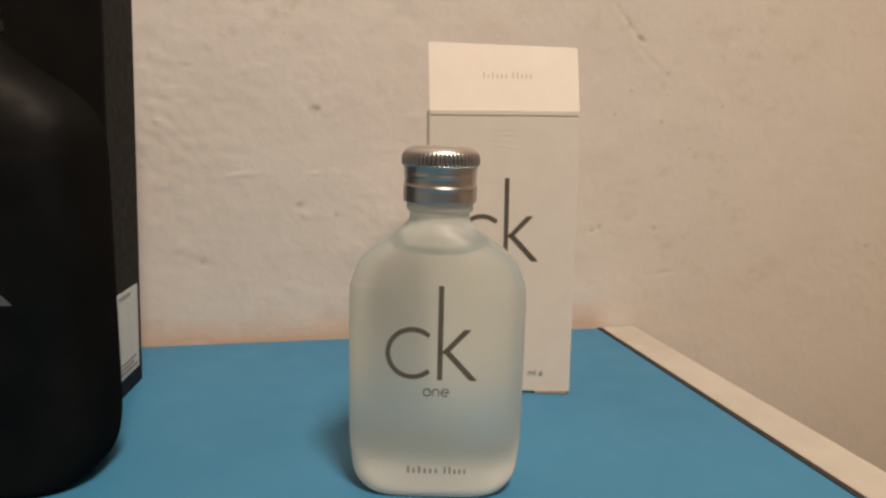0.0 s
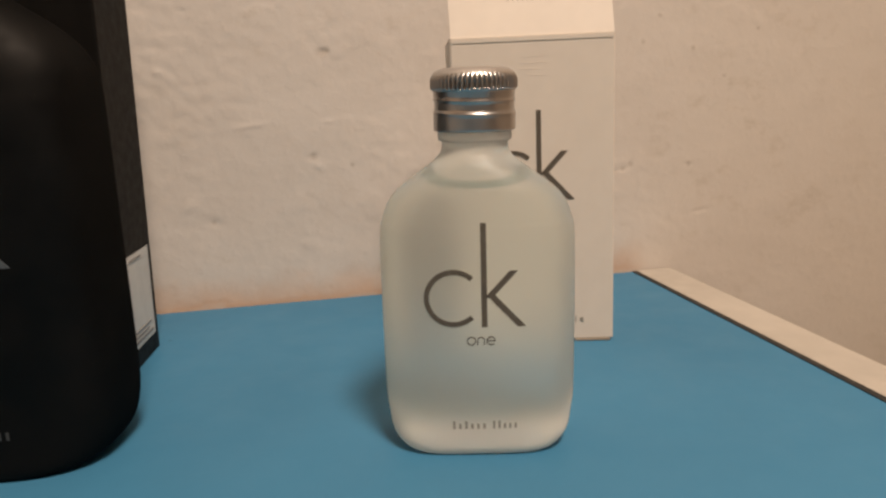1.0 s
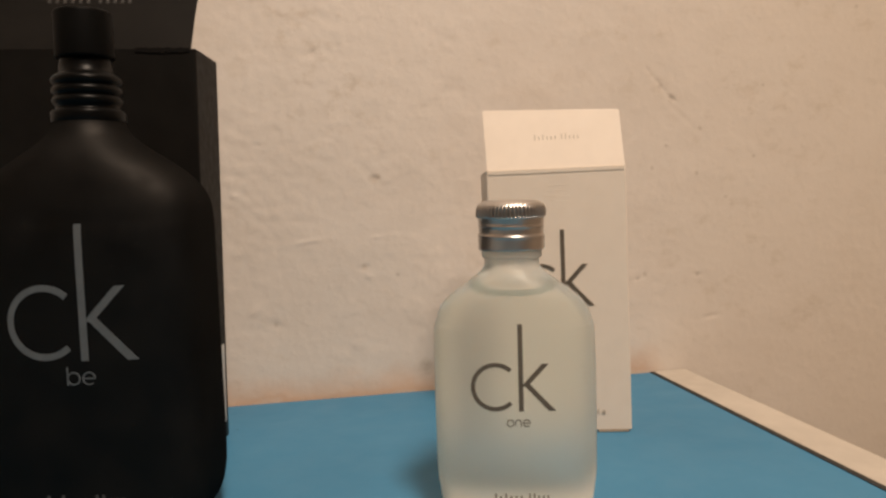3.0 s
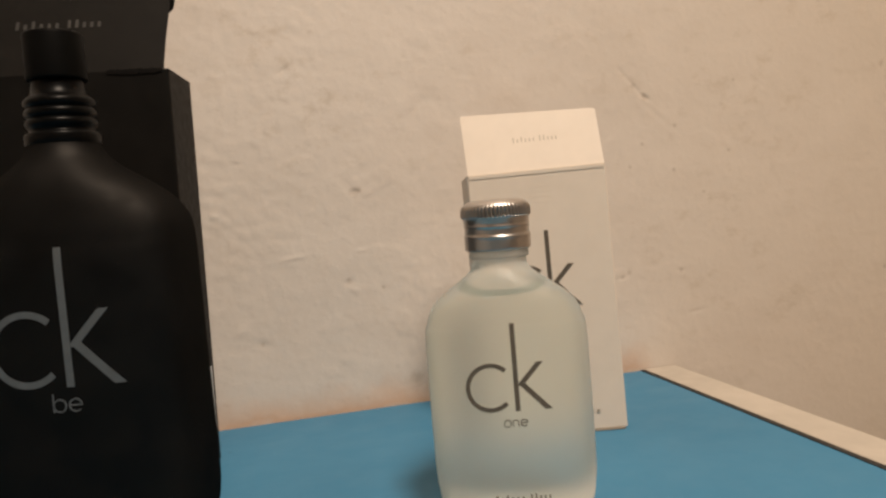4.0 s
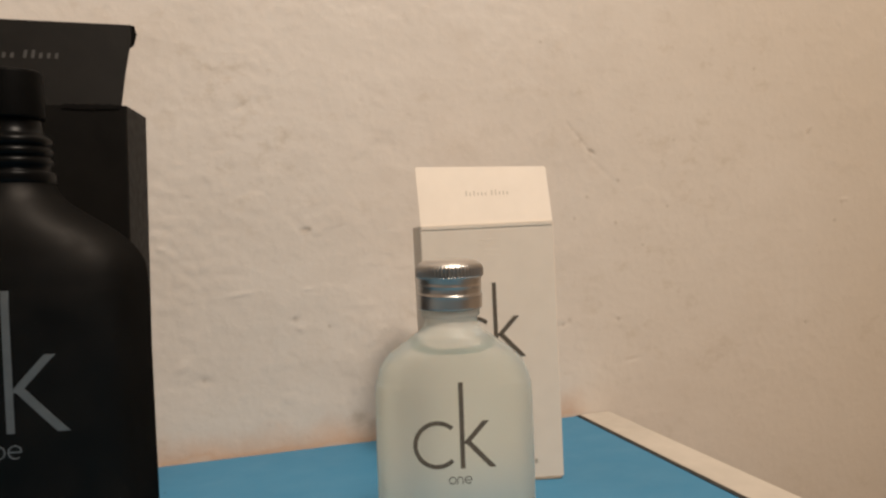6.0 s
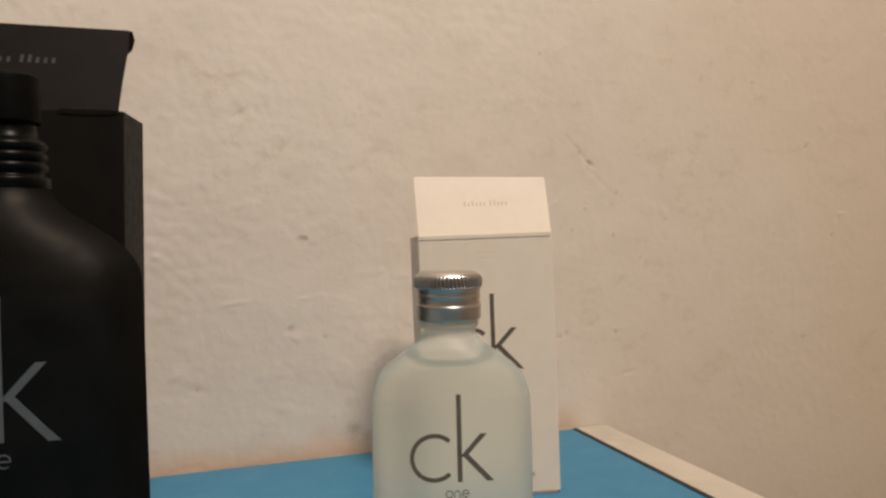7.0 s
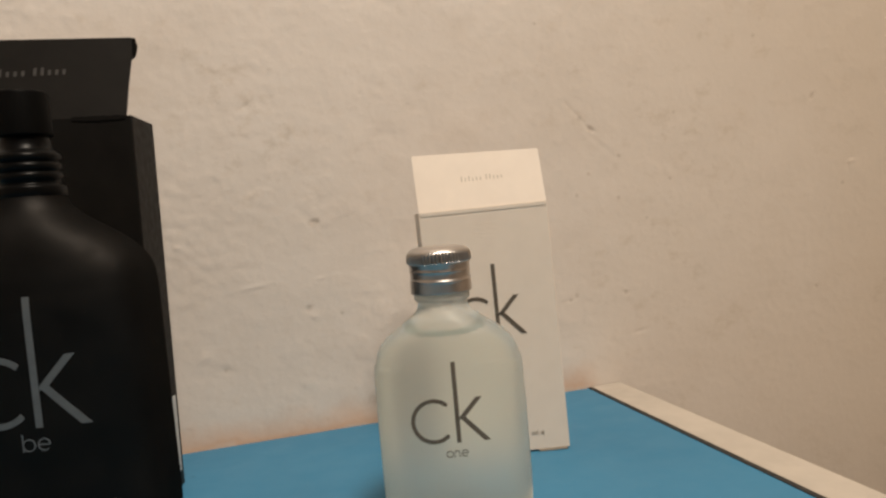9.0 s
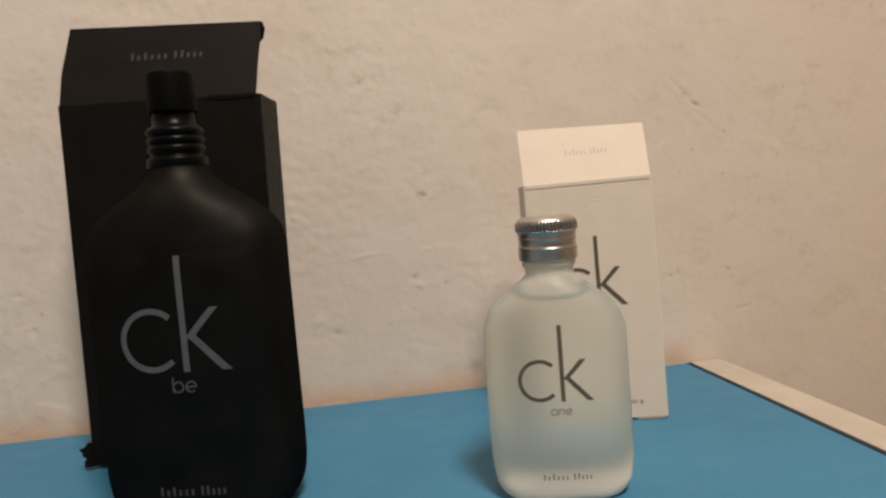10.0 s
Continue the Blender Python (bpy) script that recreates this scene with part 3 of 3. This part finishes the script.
def build_black_bottle():
    t = thing("perfume_bottle", pose(-0.1080, 0.3130, TOP, 0, 0, -13.0), "large matt black perfume bottle with ringed neck and black spray cap", "perfume bottle", "perfume bottles on the table")
    knots = [(0.0000, 0.0240, 0.0180, 3.0), (0.0000, 0.0290, 0.0228, 3.0), (0.0006, 0.0325, 0.0242, 3.0), (0.0032, 0.0376, 0.0248, 3.1), (0.0085, 0.0410, 0.0245, 3.2), (0.0160, 0.0428, 0.0245, 3.3),
             (0.0280, 0.0435, 0.0245, 3.3), (0.0700, 0.0434, 0.0244, 3.3), (0.1080, 0.0435, 0.0242, 3.2), (0.1180, 0.0435, 0.0236, 3.1), (0.1240, 0.0428, 0.0231, 3.0), (0.1290, 0.0404, 0.0224, 2.9), (0.1335, 0.0366, 0.0215, 2.8),
             (0.1380, 0.0310, 0.0202, 2.7), (0.1420, 0.0250, 0.0186, 2.5), (0.1460, 0.0192, 0.0166, 2.3), (0.1495, 0.0154, 0.0148, 2.1), (0.1530, 0.0134, 0.0133, 2.0), (0.1560, 0.0126, 0.0126, 2.0)]
    body = Flask(knots)
    v, f = body.shell()
    link("bottle_body", v, f, BLACK_COAT, t, "soft matt black body", True)
    prof = [(0.1545, 0.0110), (0.1545, 0.0128), (0.1550, 0.0132), (0.1580, 0.0132), (0.1588, 0.0128), (0.1592, 0.0114), (0.1600, 0.0112)]
    for z in (0.1608, 0.1646, 0.1684):
        prof += [(z + 0.0001, 0.0117), (z + 0.0006, 0.0122), (z + 0.0014, 0.0125), (z + 0.0023, 0.0124), (z + 0.0030, 0.0120), (z + 0.0034, 0.0115), (z + 0.0037, 0.0113)]
    prof += [(0.1724, 0.0108), (0.1732, 0.0096), (0.1760, 0.0093), (0.1775, 0.0090), (0.1812, 0.0086), (0.1812, 0.0060)]
    v, f = lathe(prof, 72)
    link("neck", v, f, BLACK_PLASTIC, t, "glossy black ringed neck", True)
    v, f = lathe([(0.1785, 0.0075), (0.1785, 0.0102), (0.1788, 0.0105), (0.1795, 0.0106), (0.1830, 0.0105), (0.1948, 0.0104), (0.1956, 0.0102), (0.1960, 0.0097), (0.1960, 0.0060), (0.1958, 0.0010)], 72)
    link("spray_cap", v, f, BLACK_CAP, t, "black plastic spray cap", True)
    emblem(t, body.front, 0.0022, 0.0679, 0.0490, PRINT_STEEL, "steel grey printed emblem")
    y = 0.0615
    marks("caption_mark", [
        stroke(between((-0.0014, y - 0.0024), (-0.0014, y + 0.0042), 4), 0.0005, body.front),
        stroke(arc(0.0008, y, 0.0022, 0, 360, 20), 0.0005, body.front),
        stroke([(0.0042, y)] + arc(0.0064, y, 0.0022, 0, 310, 20), 0.0005, body.front)], PRINT_STEEL, t)
    bar(t, body.front, 0.0022, 0.0165, 0.0150, 0.0040, PRINT_DIM)


build_black_bottle()

# ---- the boxes ----


def card(points, thick=0.0005):
    """A piece of card: an outline in its own plane (x, z), with thickness towards +y."""
    n = len(points)
    verts = [(x, 0, z) for x, z in points] + [(x, thick, z) for x, z in points]
    faces = [tuple(range(n)), tuple(range(2 * n - 1, n - 1, -1))] + [(i, i + n, (i + 1) % n + n, (i + 1) % n) for i in range(n)]
    return verts, faces


def place(made, m):
    v, f = made
    return [tuple(m @ Vector(p)) for p in v], f


def sleeve(w, d, h, thick=0.0006, z0=0.0, skew=0.0):
    """Four walls of a folding box with soft folds, open at top, closed below. x from -w to 0, y from 0 to d."""
    def ring(inset, z):
        out, r = [], 0.0009
        for cx, cy, start in ((-inset - r, d - inset - r, 0), (-w + inset + r, d - inset - r, 90), (-w + inset + r, inset + r, 180), (-inset - r, inset + r, 270)):
            for k in range(4):
                a = radians(start + 30 * k)
                y = cy + r * math.sin(a)
                out.append((cx + r * math.cos(a) - skew * y / d, y, z - 0.3 * skew * y / d * (z / h)))
        return out
    heights = [z0 + (h - z0) * i / 12 for i in range(13)]
    rows = [ring(0, z) for z in heights] + [ring(thick, z) for z in reversed(heights)]
    return tube(rows, 16, True, True)


def build_white_box():
    w, d, h, z0 = 0.0692, 0.046, 0.1350, 0.0015
    t = thing("perfume_box", pose(0.1303, 0.3500, TOP, 0, -0.8, -14.3), "white card perfume box standing open with its lid folded up", "box", "perfume boxes on the table")
    v, f = sleeve(w, d, h, z0=z0, skew=0.0030)
    link("box_body", v, f, WHITE_CARD, t, "white card body")
    lean = Matrix.Translation((0, 0.0004, h - 0.0002)) @ pose(0, 0, 0, -19)
    lid = link("lid", *place(card([(-w + 0.0006, 0.0), (-0.0004, 0.0), (-0.0010, 0.0298), (-0.0018, 0.0306), (-w + 0.0001, 0.0332), (-w - 0.0006, 0.0326)]), lean), WHITE_CARD, t, "white lid folded up and back")
    link("tuck_tab", *place(card([(-w + 0.003, 0), (-0.003, 0), (-0.004, 0.006), (-0.009, 0.0115), (-w + 0.009, 0.0115), (-w + 0.004, 0.006)]), lean @ Matrix.Translation((0, 0.0006, 0.0304)) @ pose(0, 0, 0, -125)), WHITE_CARD, lid)
    link("crease", *place(card([(-w + 0.001, 0), (-0.001, 0), (-0.001, 0.0017), (-w + 0.001, 0.0017)], 0.0005), Matrix.Translation((0, -0.0003, h - 0.0021))), WHITE_CARD, t)
    # side flaps at the top
    link("dust_flap", *place(card([(0.001, 0), (d - 0.001, 0), (d - 0.004, 0.012), (0.008, 0.013)]), Matrix.Translation((-w + 0.0008, 0, h - 0.0034)) @ pose(0, 0, 0, 0, 0, 90) @ pose(0, 0, 0, 112)), CARD_INSIDE, t)
    link("dust_flap", *place(card([(0.001, 0), (d - 0.001, 0), (d - 0.004, 0.012), (0.008, 0.013)]), Matrix.Translation((-0.0012, 0, h - 0.002)) @ pose(0, 0, 0, 0, 0, 90) @ pose(0, 0, 0, -100)), CARD_INSIDE, t)
    part("bottom_flap", block((-0.0170, -0.0006, 0.0002), (-0.0016, 0.028, 0.0013), 0.0003), CARD_SHADED, t, "bent bottom flap under the box")
    part("bottom_flap", block((-w + 0.002, 0.006, 0.0002), (-0.0182, 0.028, 0.0013), 0.0003), CARD_SHADED, t)
    face = lambda u, z: 0.0
    emblem(t, face, -0.0350, 0.0655, 0.0388, PRINT_GREY, "dark grey printed emblem")
    words = bpy.data.curves.new("volume_text", "FONT")
    words.body, words.size, words.extrude = "ml e", 0.0041, 0.00005
    text = new("volume_text", words)
    text.parent, text.matrix_local = t, pose(-0.0204, -0.0002, 0.0096, 90, 0, 0)
    words.materials.append(PRINT_FADED)
    printed = bpy.data.meshes.new_from_object(text)
    flat = new("volume_mark", printed)
    flat.parent, flat.matrix_local = t, pose(-0.0204, -0.0003, 0.0096, 90, 0, 0)
    bpy.data.objects.remove(text)
    for i, (u, half) in enumerate(((-0.0330, 0.0075), (-0.0335, 0.0088), (-0.0345, 0.0080), (-0.0325, 0.0065))):
        v, f = lathe([(-half, 0.00004), (-half * 0.5, 0.00021), (half * 0.4, 0.00019), (half, 0.00004)], 12)
        link("pressed_fold", *place((v, f), Matrix.Translation((u, 0.00008, h - 0.0085 - 0.0026 * i)) @ pose(0, 0, 0, 0, 90 + (i - 1) * 2.0)), WHITE_CARD, t, smooth=True)
    for a, b, count in ((-0.0450, -0.0328, 6), (-0.0316, -0.0215, 5)):
        for letter in word_bars(a, b, 0.0170, 0.0030, count, face, 0.00006, 0.36):
            marks("writing", [place(letter, lean)], PRINT_LIGHT, lid)


build_white_box()


def build_black_box():
    w, d, h = 0.1068, 0.037, 0.1935
    t = thing("perfume_box", pose(-0.0783, 0.3690, TOP, 0, 1.1, -8.5), "tall black card perfume box standing open with its lid folded up", "box", "perfume boxes on the table")
    v, f = sleeve(w, d, h, 0.0007)
    link("box_body", v, f, BLACK_CARD, t, "worn black card body")
    lean = Matrix.Translation((0, 0.0004, h - 0.0003)) @ pose(0, 0, 0, -23)
    lid = link("lid", *place(card([(-w + 0.0008, 0), (-0.0024, 0), (-0.0020, 0.018), (-0.0010, 0.0355), (-0.0016, 0.0452), (-w + 0.0012, 0.0480), (-w - 0.0004, 0.020)], 0.0007), lean), BLACK_CARD, t, "black lid folded up and back")
    link("tuck_tab", *place(card([(-w + 0.004, 0), (-0.0002, 0), (0.0008, 0.004), (-0.0005, 0.009), (-0.008, 0.015), (-w + 0.012, 0.015), (-w + 0.004, 0.008)], 0.0007), lean @ Matrix.Translation((0, 0.0008, 0.0452)) @ pose(0, 0, 0, -155)), BLACK_EDGE, lid)
    link("dust_flap", *place(card([(0.002, 0), (d - 0.002, 0), (d - 0.006, 0.014), (0.012, 0.016)], 0.0007), Matrix.Translation((-0.0012, 0, h - 0.003)) @ pose(0, 0, 0, 0, 0, 90) @ pose(0, 0, 0, -115)), BLACK_EDGE, t)
    # torn crease beside the lid
    rng = random.Random(4)
    ragged = [(-0.0028 - 0.0006 * k, h + 0.0002 + 0.0007 * rng.random() ** 2) for k in range(42)]
    ragged += [(-0.0028 - 0.0006 * k, h - 0.0012 - 0.0016 * rng.random() * math.sin(math.pi * (k + 2) / 46)) for k in range(41, -1, -1)]
    link("torn_edge", *place(card(ragged, 0.0006), Matrix.Translation((0, -0.0005, 0))), BLACK_EDGE, t, "torn black card edge")
    # torn bottom flap sticking out beside the foot
    edge = [(0.001, 0.0004)] + [(-0.0012 - 0.0028 * rng.random() - 0.0022 * max(0.0, math.sin((k - 4) * 0.45)), 0.0004 + 0.0011 * k) for k in range(13)] + [(0.001, 0.0140)]
    link("torn_flap", *place(card(edge, 0.0012), Matrix.Translation((-w + 0.0004, -0.0030, 0)) @ pose(0, 0, 0, 0, 0, 6)), BLACK_EDGE, t, "torn crumpled bottom flap")
    lip = [(-w - 0.0006 + 0.0016 * rng.random(), -0.0002)] + [(-w + 0.0004 + 0.004 * k, -0.0078 - 0.0012 * rng.random()) for k in range(9)] + [(-w + 0.036, -0.0002)]
    link("bottom_flap", *place(card(lip, 0.0008), Matrix.Translation((0, 0, 0.0012)) @ pose(0, 0, 0, -90) @ pose(0, 0, 0) @ Matrix.Diagonal((1, 1, -1, 1))), BLACK_EDGE, t, "bottom flap pushed out at the foot")
    # sticker on the narrow side
    side = Matrix.Translation((0.0, 0, 0)) @ pose(0, 0, 0, 0, 0, 90)
    stick = link("sticker", *place(card([(0.0030, 0.0085), (0.0320, 0.0085), (0.0320, 0.0492), (0.0030, 0.0492)], 0.0002), Matrix.Translation((0.00025, 0, 0)) @ side), STICKER, t, "white paper sticker with small grey print")
    on_side = []
    for z, a, b, k in ((0.0112, 0.007, 0.029, 0.0011), (0.0134, 0.007, 0.024, 0.0009), (0.0156, 0.007, 0.027, 0.0009), (0.0470, 0.007, 0.021, 0.0009)):
        on_side.append(place(stroke(between((a, z), (b, z), 3), k, lambda u, q: 0.0), Matrix.Translation((0.0003, 0, 0)) @ side))
    for line in on_side:
        marks("writing", [line], STICKER_INK, stick)
    for a, b, count in ((-0.0715, -0.0500, 6), (-0.0480, -0.0310, 5)):
        for letter in word_bars(a, b, 0.0275, 0.0044, count, lambda u, z: 0.0, 0.0001):
            marks("writing", [place(letter, lean)], PRINT_FAINT, lid)


build_black_box()
